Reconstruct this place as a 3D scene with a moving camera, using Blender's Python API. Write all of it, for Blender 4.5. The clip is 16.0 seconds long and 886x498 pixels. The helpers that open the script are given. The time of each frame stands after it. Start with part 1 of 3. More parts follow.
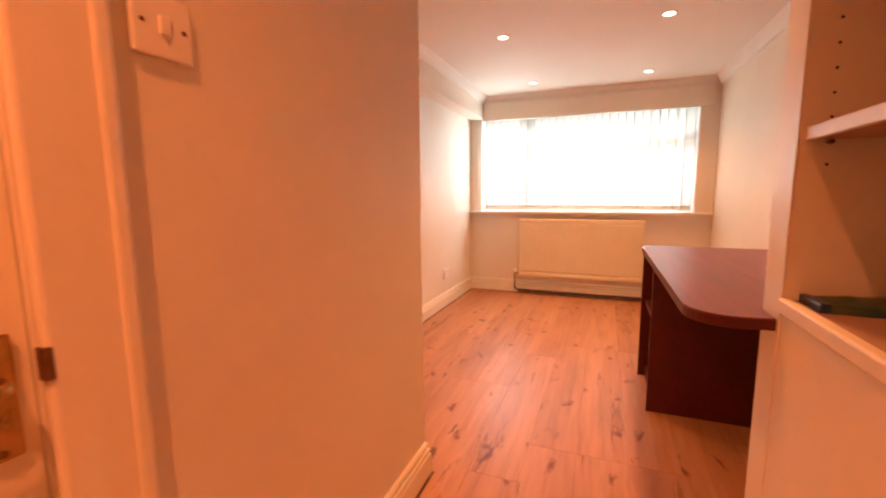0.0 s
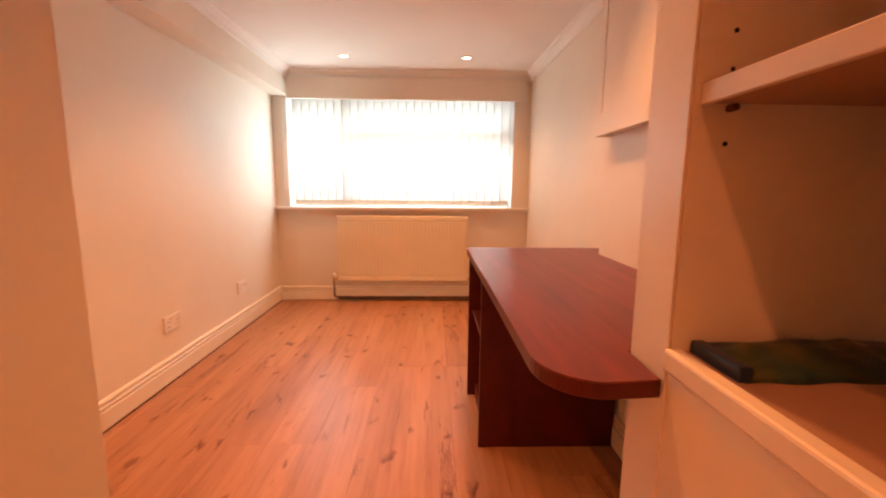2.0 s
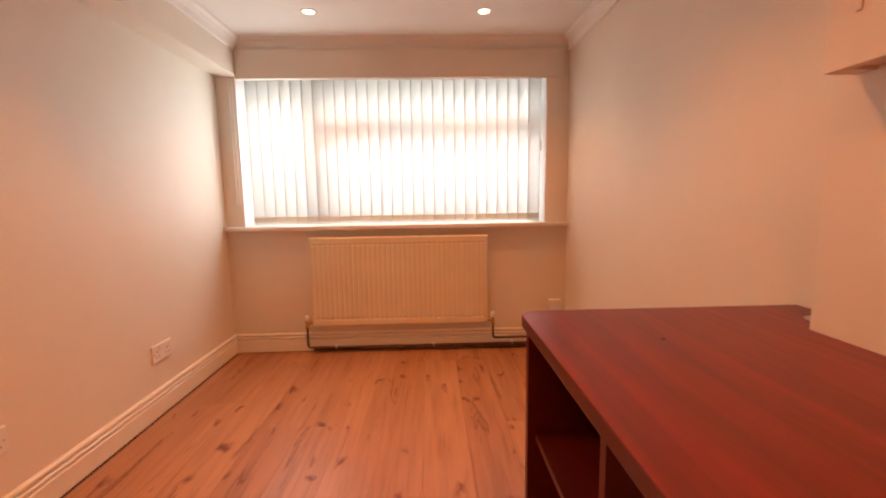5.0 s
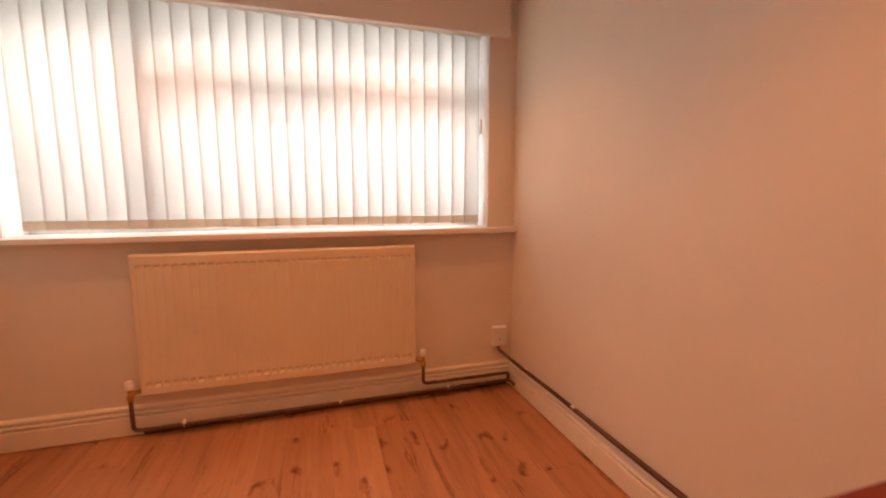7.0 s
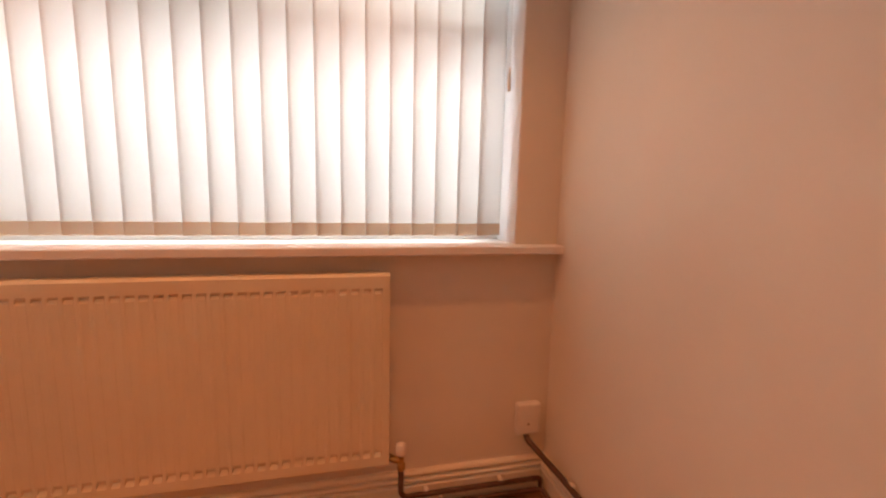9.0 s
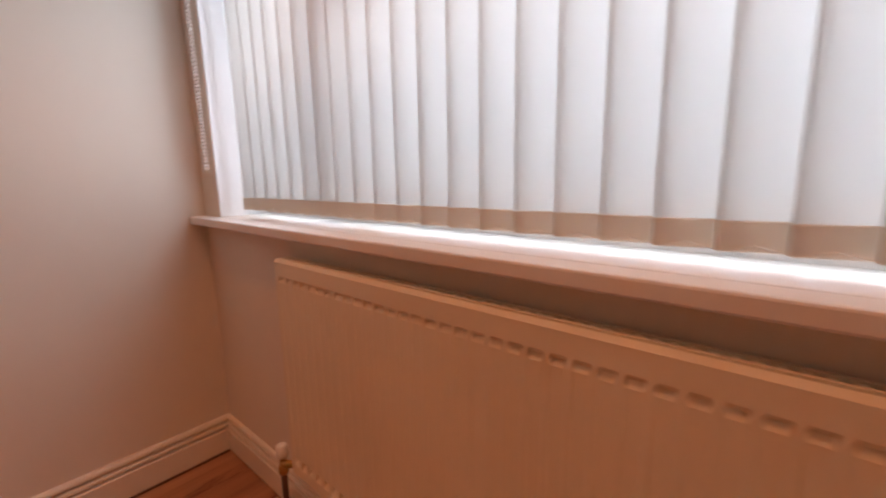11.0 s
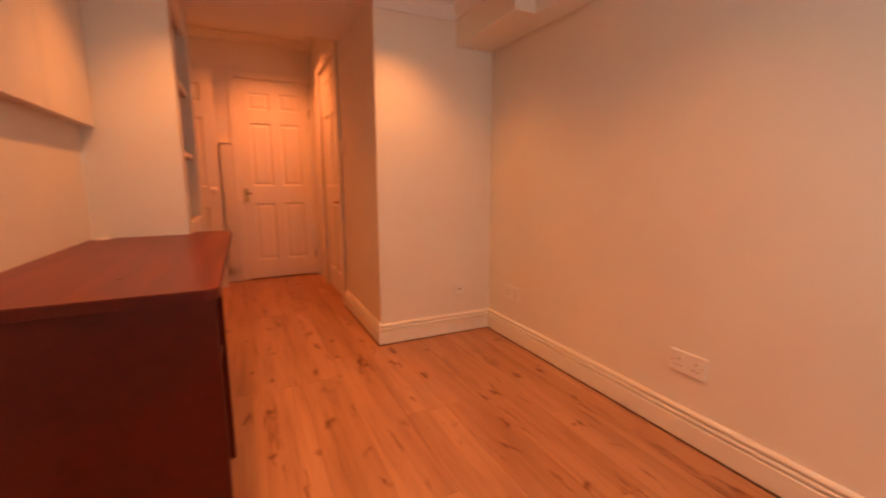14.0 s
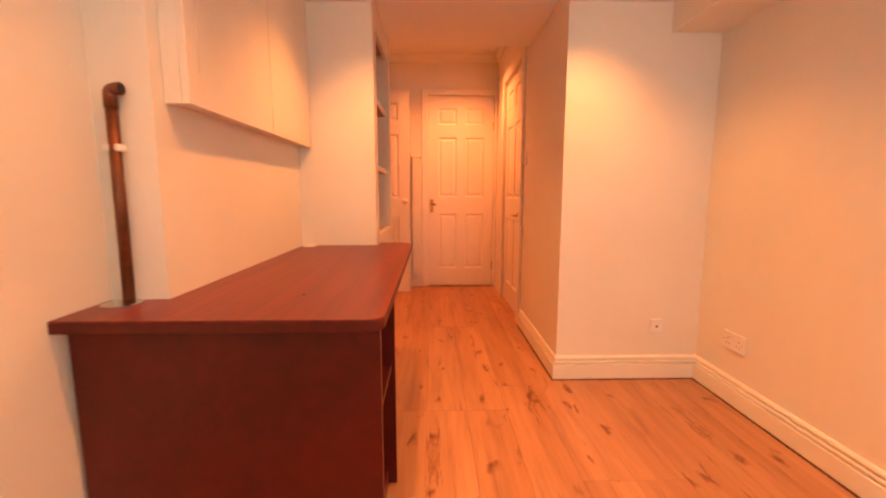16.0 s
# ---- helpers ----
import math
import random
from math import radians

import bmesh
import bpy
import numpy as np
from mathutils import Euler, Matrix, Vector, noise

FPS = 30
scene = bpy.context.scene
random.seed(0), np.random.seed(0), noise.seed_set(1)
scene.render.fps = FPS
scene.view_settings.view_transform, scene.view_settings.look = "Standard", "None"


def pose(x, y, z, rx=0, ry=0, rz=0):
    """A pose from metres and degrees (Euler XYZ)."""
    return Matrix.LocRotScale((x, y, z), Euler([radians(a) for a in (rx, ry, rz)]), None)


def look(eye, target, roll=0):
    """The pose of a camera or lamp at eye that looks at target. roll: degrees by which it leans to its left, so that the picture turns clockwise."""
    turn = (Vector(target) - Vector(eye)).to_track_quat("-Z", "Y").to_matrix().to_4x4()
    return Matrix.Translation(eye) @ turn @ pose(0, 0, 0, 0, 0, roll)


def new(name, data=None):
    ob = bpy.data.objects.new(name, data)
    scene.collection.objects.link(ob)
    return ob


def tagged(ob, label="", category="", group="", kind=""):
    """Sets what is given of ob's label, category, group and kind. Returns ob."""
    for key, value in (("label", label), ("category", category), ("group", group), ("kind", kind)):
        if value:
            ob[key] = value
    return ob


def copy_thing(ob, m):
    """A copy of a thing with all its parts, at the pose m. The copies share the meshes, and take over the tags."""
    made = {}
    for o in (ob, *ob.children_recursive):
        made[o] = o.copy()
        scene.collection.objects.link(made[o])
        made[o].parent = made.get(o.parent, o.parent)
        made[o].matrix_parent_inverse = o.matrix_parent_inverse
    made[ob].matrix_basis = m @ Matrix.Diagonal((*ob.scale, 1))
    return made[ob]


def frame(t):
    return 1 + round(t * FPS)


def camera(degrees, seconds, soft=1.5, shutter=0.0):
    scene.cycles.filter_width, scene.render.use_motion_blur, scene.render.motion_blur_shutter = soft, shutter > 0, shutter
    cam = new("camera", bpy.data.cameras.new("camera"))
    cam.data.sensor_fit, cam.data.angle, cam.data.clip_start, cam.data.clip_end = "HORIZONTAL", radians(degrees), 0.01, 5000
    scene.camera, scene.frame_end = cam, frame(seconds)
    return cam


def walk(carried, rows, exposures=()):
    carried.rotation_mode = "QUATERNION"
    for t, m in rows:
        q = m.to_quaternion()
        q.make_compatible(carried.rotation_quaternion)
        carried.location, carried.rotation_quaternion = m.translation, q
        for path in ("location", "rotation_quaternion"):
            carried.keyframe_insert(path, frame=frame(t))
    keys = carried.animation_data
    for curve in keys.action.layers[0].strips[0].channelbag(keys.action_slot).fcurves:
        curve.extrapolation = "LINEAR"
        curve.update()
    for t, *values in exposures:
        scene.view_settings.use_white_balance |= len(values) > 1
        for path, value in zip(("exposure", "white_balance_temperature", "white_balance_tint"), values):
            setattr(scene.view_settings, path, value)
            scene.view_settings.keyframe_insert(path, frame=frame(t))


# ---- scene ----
cam = camera(93.7, 16.0, 2.0, 0.4)
PATH = [
    (0, (1.38, -4.378, 1.047), (0.659, -2.531, 0.786), -0.4),
    (0.5, (1.416, -4.286, 1.035), (0.858, -2.387, 0.743), -1.8),
    (1, (1.458, -4.127, 1.036), (0.992, -2.207, 0.725), -1.4),
    (1.5, (1.475, -3.977, 1.035), (1.207, -2.018, 0.732), -0.1),
    (2, (1.411, -3.809, 1.04), (1.462, -1.831, 0.751), 0.5),
    (2.5, (1.342, -3.696, 1.04), (1.522, -1.726, 0.746), -0.1),
    (3, (1.357, -3.57, 1.031), (1.461, -1.596, 0.728), -1.7),
    (3.5, (1.407, -3.393, 1.047), (1.377, -1.414, 0.757), -1.0),
    (3.7, (1.41, -3.322, 1.041), (1.351, -1.342, 0.766), -0.7),
    (5.8, (1.333, -2.506, 1.047), (1.451, -0.525, 0.799), -1.0),
    (6, (1.344, -2.439, 1.032), (1.479, -0.461, 0.77), -0.9),
    (6.5, (1.321, -2.203, 1.021), (1.737, -0.267, 0.742), 0.4),
    (7, (1.291, -2.004, 1.03), (1.86, -0.104, 0.774), -0.0),
    (7.5, (1.351, -1.798, 1.033), (1.949, 0.094, 0.779), -1.3),
    (8, (1.469, -1.625, 1.032), (2.114, 0.255, 0.811), -0.5),
    (8.2, (1.502, -1.562, 1.037), (2.159, 0.31, 0.789), 0.0),
    (10.3, (1.698, -0.684, 0.999), (0.977, 1.157, 0.702), -0.0),
    (10.5, (1.665, -0.634, 0.998), (0.717, 1.096, 0.67), -1.5),
    (11, (1.53, -0.543, 0.987), (0.244, 0.947, 0.634), -1.1),
    (11.5, (1.37, -0.475, 1.0), (-0.303, 0.567, 0.664), -1.5),
    (12, (1.271, -0.412, 1.024), (-0.689, -0.294, 0.643), -2.7),
    (12.5, (1.229, -0.451, 1.013), (-0.623, -1.086, 0.606), -1.9),
    (13, (1.337, -0.566, 0.977), (-0.295, -1.669, 0.628), -0.3),
    (13.5, (1.466, -0.632, 0.999), (0.172, -2.118, 0.657), 0.6),
    (14, (1.507, -0.641, 1.003), (0.66, -2.426, 0.691), -0.2),
    (14.5, (1.516, -0.663, 1.026), (1.159, -2.607, 0.726), 0.0),
    (15, (1.462, -0.66, 1.026), (1.406, -2.638, 0.733), 0.1),
    (15.5, (1.444, -0.702, 1.027), (1.483, -2.682, 0.742), -0.5),
    (16, (1.468, -0.871, 1.03), (1.421, -2.852, 0.762), 0.0),
]
# seconds, stops, kelvin, tint
EXPOSURES = [
    (0.0, 1.27, 6600, 5),
    (1.0, 1.2, 6600, 5),
    (3.0, 1.0, 6650, 7),
    (6.0, 0.48, 7100, 14),
    (8.0, 0.36, 7200, 16),
    (10.3, -0.10, 6150, 15),
    (11.5, -0.40, 6000, 15),
    (12.5, -0.56, 6250, 13),
    (13.0, -0.10, 6600, 13),
    (13.5, 0.34, 6800, 13),
    (14.0, 0.62, 7200, 13),
    (15.0, 1.1, 7250, 10),
    (16.0, 1.4, 7150, 6),
]
walk(cam, [(t, look(eye, target, roll)) for t, eye, target, roll in PATH], EXPOSURES)

# ---- light ----
world = bpy.data.worlds.new("world")
scene.world = world
world.use_nodes = True
wn = world.node_tree
sky = wn.nodes.new("ShaderNodeTexSky")
sky.sky_type, sky.sun_disc = "NISHITA", False
sky.sun_elevation, sky.sun_rotation = radians(42), radians(20)
wn.links.new(sky.outputs["Color"], wn.nodes["Background"].inputs["Color"])
wn.nodes["Background"].inputs["Strength"].default_value = 0.12

HALL_LAMP, SKY_W, SPILL_W = 62.0, 30.0, 2.5
WARM, HALL_WARM = (1.0, 0.338, 0.106), (1.0, 0.25, 0.08)

sun_data = bpy.data.lights.new("sun", "SUN")
sun_data.energy, sun_data.angle, sun_data.color = 1.2, radians(12), (1.0, 0.96, 0.9)
sun = new("sun", sun_data)
sun.matrix_world = look((6, 14, 14), (1, 0, 1))

skylight = bpy.data.lights.new("window_daylight", "AREA")
skylight.shape, skylight.size, skylight.size_y = "RECTANGLE", 2.8, 1.2
skylight.energy, skylight.color = SKY_W, (0.90, 0.94, 1.0)
new("window_daylight", skylight).matrix_world = look((1.38, 0.28, 1.38), (1.38, -2.0, 1.36))

# sky light that comes past the angled slats on the side of the long wall
spill = bpy.data.lights.new("slat_daylight", "AREA")
spill.shape, spill.size, spill.size_y = "RECTANGLE", 0.50, 0.84
spill.energy, spill.color = SPILL_W, (0.84, 0.91, 1.0)
new("slat_daylight", spill).matrix_world = look((0.40, 0.022, 1.345), (0.40, -2.0, 1.345))


# ---- materials ----
def shader(name):
    m = bpy.data.materials.new(name)
    m.use_nodes = True
    nt = m.node_tree
    return m, nt, nt.nodes["Principled BSDF"]


def node(nt, kind, **values):
    n = nt.nodes.new(kind)
    for key, value in values.items():
        n.inputs[key].default_value = value
    return n


def coords(nt, scale=(1, 1, 1), shifted=False):
    tc = nt.nodes.new("ShaderNodeTexCoord")
    mp = nt.nodes.new("ShaderNodeMapping")
    mp.inputs["Scale"].default_value = scale
    nt.links.new(tc.outputs["Object"], mp.inputs["Vector"])
    if shifted:
        info = nt.nodes.new("ShaderNodeObjectInfo")
        mul = nt.nodes.new("ShaderNodeMath")
        mul.operation = "MULTIPLY"
        mul.inputs[1].default_value = 57.0
        nt.links.new(info.outputs["Random"], mul.inputs[0])
        com = nt.nodes.new("ShaderNodeCombineXYZ")
        for axis in "XYZ":
            nt.links.new(mul.outputs[0], com.inputs[axis])
        nt.links.new(com.outputs[0], mp.inputs["Location"])
    return mp.outputs["Vector"]


def ramp(nt, source, stops):
    r = nt.nodes.new("ShaderNodeValToRGB")
    els = r.color_ramp.elements
    while len(els) < len(stops):
        els.new(0.5)
    for el, (place, colour) in zip(els, stops):
        el.position, el.color = place, (*colour, 1)
    nt.links.new(source, r.inputs["Fac"])
    return r.outputs["Color"]


def mixed(nt, mode, fac, a, b):
    m = nt.nodes.new("ShaderNodeMix")
    m.data_type, m.blend_type = "RGBA", mode
    for value, socket in ((fac, m.inputs["Factor"]), (a, m.inputs["A"]), (b, m.inputs["B"])):
        if hasattr(value, "links"):
            nt.links.new(value, socket)
        elif isinstance(value, tuple):
            socket.default_value = (*value, 1)
        else:
            socket.default_value = value
    return m.outputs["Result"]


def bumped(nt, bsdf, height, strength, distance):
    b = node(nt, "ShaderNodeBump", Strength=strength, Distance=distance)
    nt.links.new(height, b.inputs["Height"])
    nt.links.new(b.outputs["Normal"], bsdf.inputs["Normal"])


def surface(name, colour, rough=0.5, metal=0.0, vary=0.06, coarse=2.5, fine=60.0, bump=0.1, depth=0.002, stretch=(1, 1, 1)):
    """Paint, plastic or metal with soft stains, fine grain and relief."""
    m, nt, bsdf = shader(name)
    vec = coords(nt, stretch)
    big = node(nt, "ShaderNodeTexNoise", Scale=coarse, Detail=5.0, Roughness=0.6)
    small = node(nt, "ShaderNodeTexNoise", Scale=fine, Detail=3.0)
    for n in (big, small):
        nt.links.new(vec, n.inputs["Vector"])
    dark = tuple(c * (1 - 2 * vary) for c in colour)
    lite = tuple(min(1, c * (1 + vary)) for c in colour)
    base = ramp(nt, big.outputs["Fac"], ((0.3, dark), (0.7, lite)))
    base = mixed(nt, "OVERLAY", vary * 1.5, base, small.outputs["Color"])
    nt.links.new(base, bsdf.inputs["Base Color"])
    r = node(nt, "ShaderNodeMapRange")
    r.inputs["To Min"].default_value, r.inputs["To Max"].default_value = max(0.02, rough - 0.08), min(1, rough + 0.08)
    nt.links.new(big.outputs["Fac"], r.inputs["Value"])
    nt.links.new(r.outputs["Result"], bsdf.inputs["Roughness"])
    bsdf.inputs["Metallic"].default_value = metal
    bumped(nt, bsdf, small.outputs["Fac"], bump, depth)
    return m


def pine_floor(name):
    m, nt, bsdf = shader(name)
    vec = coords(nt, (1, 1, 1), True)
    long_vec = coords(nt, (1, 0.07, 1), True)
    mid_vec = coords(nt, (1, 0.11, 1), True)
    wave = node(nt, "ShaderNodeTexNoise", Scale=34.0, Detail=7.0, Roughness=0.62, Distortion=0.25)
    nt.links.new(long_vec, wave.inputs["Vector"])
    broad = node(nt, "ShaderNodeTexNoise", Scale=8.0, Detail=4.0, Roughness=0.55, Distortion=0.25)
    nt.links.new(mid_vec, broad.inputs["Vector"])
    base = ramp(nt, wave.outputs["Fac"], ((0.26, (0.335, 0.155, 0.080)), (0.44, (0.452, 0.228, 0.118)), (0.72, (0.530, 0.284, 0.150))))
    tone = ramp(nt, broad.outputs["Fac"], ((0.30, (0.70, 0.63, 0.59)), (0.46, (0.93, 0.90, 0.88)), (0.66, (1.0, 1.0, 1.0))))
    base = mixed(nt, "MULTIPLY", 0.8, base, tone)
    # knots and dark streaks
    knot = node(nt, "ShaderNodeTexVoronoi", Scale=6.2, Randomness=1.0)
    knot.voronoi_dimensions = "2D"
    kv = coords(nt, (1, 0.5, 1), True)
    warp = node(nt, "ShaderNodeTexNoise", Scale=14.0, Detail=3.0)
    nt.links.new(kv, warp.inputs["Vector"])
    shifted = mixed(nt, "LINEAR_LIGHT", 0.07, (0, 0, 0), warp.outputs["Color"])
    add = nt.nodes.new("ShaderNodeVectorMath")
    nt.links.new(kv, add.inputs[0])
    nt.links.new(shifted, add.inputs[1])
    nt.links.new(add.outputs[0], knot.inputs["Vector"])
    k = ramp(nt, knot.outputs["Distance"], ((0.024, (0.32, 0.19, 0.13)), (0.062, (0.62, 0.47, 0.39)), (0.14, (1, 1, 1))))
    where = node(nt, "ShaderNodeTexNoise", Scale=3.1, Detail=2.0)
    nt.links.new(kv, where.inputs["Vector"])
    share = ramp(nt, where.outputs["Fac"], ((0.42, (0.0, 0.0, 0.0)), (0.50, (1, 1, 1))))
    base = mixed(nt, "MULTIPLY", share, base, k)
    streak = node(nt, "ShaderNodeTexNoise", Scale=11.0, Detail=6.0, Roughness=0.7, Distortion=0.4)
    sv = coords(nt, (1, 0.13, 1), True)
    nt.links.new(sv, streak.inputs["Vector"])
    s = ramp(nt, streak.outputs["Fac"], ((0.60, (1, 1, 1)), (0.645, (0.42, 0.27, 0.20)), (0.68, (0.85, 0.78, 0.74))))
    base = mixed(nt, "MULTIPLY", 0.8, base, s)
    # two printed strips to a plank
    sep = nt.nodes.new("ShaderNodeSeparateXYZ")
    raw = nt.nodes.new("ShaderNodeTexCoord")
    nt.links.new(raw.outputs["Object"], sep.inputs[0])
    edge = nt.nodes.new("ShaderNodeMath")
    edge.operation = "GREATER_THAN"
    edge.inputs[1].default_value = 0.095
    nt.links.new(sep.outputs["X"], edge.inputs[0])
    info = nt.nodes.new("ShaderNodeObjectInfo")
    half = nt.nodes.new("ShaderNodeMath")
    half.operation = "MULTIPLY_ADD"
    half.inputs[1].default_value = 0.37
    nt.links.new(edge.outputs[0], half.inputs[0])
    nt.links.new(info.outputs["Random"], half.inputs[2])
    turn = nt.nodes.new("ShaderNodeMath")
    turn.operation = "FRACT"
    nt.links.new(half.outputs[0], turn.inputs[0])
    base = mixed(nt, "MULTIPLY", 1.0, base, ramp(nt, turn.outputs[0], ((0.0, (0.85, 0.80, 0.77)), (1.0, (1.0, 1.0, 1.0)))))
    tint = ramp(nt, info.outputs["Random"], ((0.0, (0.94, 0.92, 0.90)), (1.0, (1.0, 1.0, 1.0))))
    base = mixed(nt, "MULTIPLY", 1.0, base, tint)
    nt.links.new(base, bsdf.inputs["Base Color"])
    r = node(nt, "ShaderNodeMapRange")
    r.inputs["To Min"].default_value, r.inputs["To Max"].default_value = 0.30, 0.46
    nt.links.new(broad.outputs["Fac"], r.inputs["Value"])
    nt.links.new(r.outputs["Result"], bsdf.inputs["Roughness"])
    bumped(nt, bsdf, wave.outputs["Fac"], 0.12, 0.001)
    return m


def mahogany(name, light, dark, rough):
    m, nt, bsdf = shader(name)
    grain = node(nt, "ShaderNodeTexNoise", Scale=22.0, Detail=7.0, Roughness=0.65, Distortion=0.5)
    nt.links.new(coords(nt, (1, 0.06, 1)), grain.inputs["Vector"])
    cloud = node(nt, "ShaderNodeTexNoise", Scale=3.0, Detail=4.0, Distortion=0.8)
    nt.links.new(coords(nt, (1, 0.3, 1)), cloud.inputs["Vector"])
    base = ramp(nt, grain.outputs["Fac"], ((0.3, dark), (0.7, light)))
    base = mixed(nt, "MULTIPLY", 0.5, base, ramp(nt, cloud.outputs["Fac"], ((0.35, (0.6, 0.55, 0.55)), (0.65, (1, 1, 1)))))
    nt.links.new(base, bsdf.inputs["Base Color"])
    bsdf.inputs["Roughness"].default_value = rough
    bsdf.inputs["Specular IOR Level"].default_value = 0.4
    return m


def blind_cloth(name, colour, share):
    m, nt, bsdf = shader(name)
    weave = node(nt, "ShaderNodeTexNoise", Scale=260.0, Detail=2.0)
    nt.links.new(coords(nt, (1, 1, 0.25)), weave.inputs["Vector"])
    base = mixed(nt, "OVERLAY", 0.12, colour, weave.outputs["Color"])
    nt.links.new(base, bsdf.inputs["Base Color"])
    bsdf.inputs["Roughness"].default_value = 0.8
    bsdf.inputs["Specular IOR Level"].default_value = 0.2
    tr = nt.nodes.new("ShaderNodeBsdfTranslucent")
    nt.links.new(base, tr.inputs["Color"])
    mx = nt.nodes.new("ShaderNodeMixShader")
    mx.inputs["Fac"].default_value = share
    nt.links.new(bsdf.outputs[0], mx.inputs[1])
    nt.links.new(tr.outputs[0], mx.inputs[2])
    nt.links.new(mx.outputs[0], nt.nodes["Material Output"].inputs["Surface"])
    return m


def glass(name):
    m, nt, bsdf = shader(name)
    bsdf.inputs["Transmission Weight"].default_value = 1.0
    bsdf.inputs["Roughness"].default_value = 0.0
    bsdf.inputs["IOR"].default_value = 1.45
    bsdf.inputs["Base Color"].default_value = (0.97, 0.99, 0.98, 1)
    return m


def glow(name, colour, strength):
    m, nt, bsdf = shader(name)
    bsdf.inputs["Base Color"].default_value = (*colour, 1)
    bsdf.inputs["Emission Color"].default_value = (*colour, 1)
    bsdf.inputs["Emission Strength"].default_value = strength
    return m


def printed_bag(name):
    m, nt, bsdf = shader(name)
    n = node(nt, "ShaderNodeTexNoise", Scale=9.0, Detail=2.5, Distortion=0.6)
    nt.links.new(coords(nt, (1, 1, 1)), n.inputs["Vector"])
    base = ramp(nt, n.outputs["Fac"], ((0.33, (0.012, 0.035, 0.08)), (0.40, (0.02, 0.08, 0.07)), (0.46, (0.05, 0.085, 0.035)), (0.54, (0.12, 0.125, 0.045)), (0.58, (0.42, 0.33, 0.20)), (0.63, (0.08, 0.10, 0.04))))
    nt.links.new(base, bsdf.inputs["Base Color"])
    bsdf.inputs["Roughness"].default_value = 0.28
    c = node(nt, "ShaderNodeTexNoise", Scale=24.0, Detail=4.0)
    bumped(nt, bsdf, c.outputs["Fac"], 0.5, 0.006)
    return m


WALL = surface("wall_paint", (0.80, 0.745, 0.635), 0.55, vary=0.025, coarse=1.6, fine=130, bump=0.12, depth=0.0008)
CEIL = surface("ceiling_paint", (0.82, 0.805, 0.745), 0.7, vary=0.02, coarse=1.4, fine=120, bump=0.1, depth=0.0008)
TRIM = surface("gloss_trim_paint", (0.83, 0.775, 0.66), 0.33, vary=0.03, coarse=4, fine=90, bump=0.06, depth=0.0006)
DOORP = surface("door_paint", (0.82, 0.76, 0.635), 0.4, vary=0.03, coarse=3, fine=70, bump=0.16, depth=0.0008, stretch=(1, 1, 0.08))
UPVC = surface("window_plastic", (0.85, 0.85, 0.84), 0.3, vary=0.02, bump=0.02)
SILLP = surface("sill_paint", (0.84, 0.82, 0.77), 0.35, vary=0.03, bump=0.05)
RADP = surface("radiator_enamel", (0.80, 0.71, 0.52), 0.38, vary=0.03, coarse=3, fine=80, bump=0.04)
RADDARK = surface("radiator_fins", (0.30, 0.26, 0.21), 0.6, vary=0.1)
SOCK = surface("white_plastic", (0.82, 0.785, 0.715), 0.35, vary=0.03, bump=0.02)
SLOT = surface("grey_slot", (0.28, 0.23, 0.18), 0.6, vary=0.1)
HOLE = surface("dark_hole", (0.02, 0.015, 0.012), 0.7, vary=0.1)
COPPER = surface("tarnished_copper", (0.20, 0.075, 0.04), 0.42, metal=0.75, vary=0.22, coarse=14, fine=90, bump=0.15)
OLDPIPE = surface("dull_brown_pipe", (0.13, 0.07, 0.045), 0.5, metal=0.35, vary=0.25, coarse=12, fine=90, bump=0.15)
BRASS = surface("worn_brass", (0.55, 0.34, 0.12), 0.3, metal=1.0, vary=0.15, coarse=20)
CHROME = surface("polished_metal", (0.62, 0.6, 0.57), 0.22, metal=1.0, vary=0.08, coarse=25)
BROWN = surface("bronze_plate", (0.22, 0.11, 0.05), 0.35, metal=0.8, vary=0.15, coarse=20)
CUPB = surface("cupboard_paint", (0.80, 0.725, 0.61), 0.42, vary=0.03, coarse=3, fine=90, bump=0.05)
# case paint darkened: the shade inside the bookcase is put into the colour
SHELF_SHADED = surface("shaded_shelf_paint", (0.40, 0.25, 0.175), 0.45, vary=0.05, coarse=3, fine=70, bump=0.08)
PINE = pine_floor("pine_plank")
GAP = surface("floor_gap", (0.07, 0.032, 0.015), 0.8, vary=0.15)
JOINT = surface("edge_joint_shade", (0.12, 0.055, 0.03), 0.8, vary=0.2, coarse=6)
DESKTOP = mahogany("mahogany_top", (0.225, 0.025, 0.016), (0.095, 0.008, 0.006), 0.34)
# same mahogany as the top, darkened to paint shade on sides and edge
DESK_SHADED = mahogany("mahogany_side_shaded", (0.112, 0.0085, 0.0055), (0.070, 0.0050, 0.0035), 0.42)
SLAT = blind_cloth("blind_cloth", (0.88, 0.872, 0.85), 0.66)
WEIGHT = blind_cloth("blind_pocket", (0.82, 0.75, 0.66), 0.5)
PANE = glass("window_glass")
BULB = glow("lamp_glass", (1.0, 0.84, 0.60), 4.0)
BAG = printed_bag("printed_bag")
EARTH = surface("garden_ground", (0.16, 0.17, 0.10), 0.9, vary=0.3, coarse=0.6, fine=20, bump=0.4, depth=0.02)


# ---- building helpers ----
def mesh_of(bm, name):
    me = bpy.data.meshes.new(name)
    bmesh.ops.recalc_face_normals(bm, faces=bm.faces)
    bm.to_mesh(me)
    bm.free()
    return me


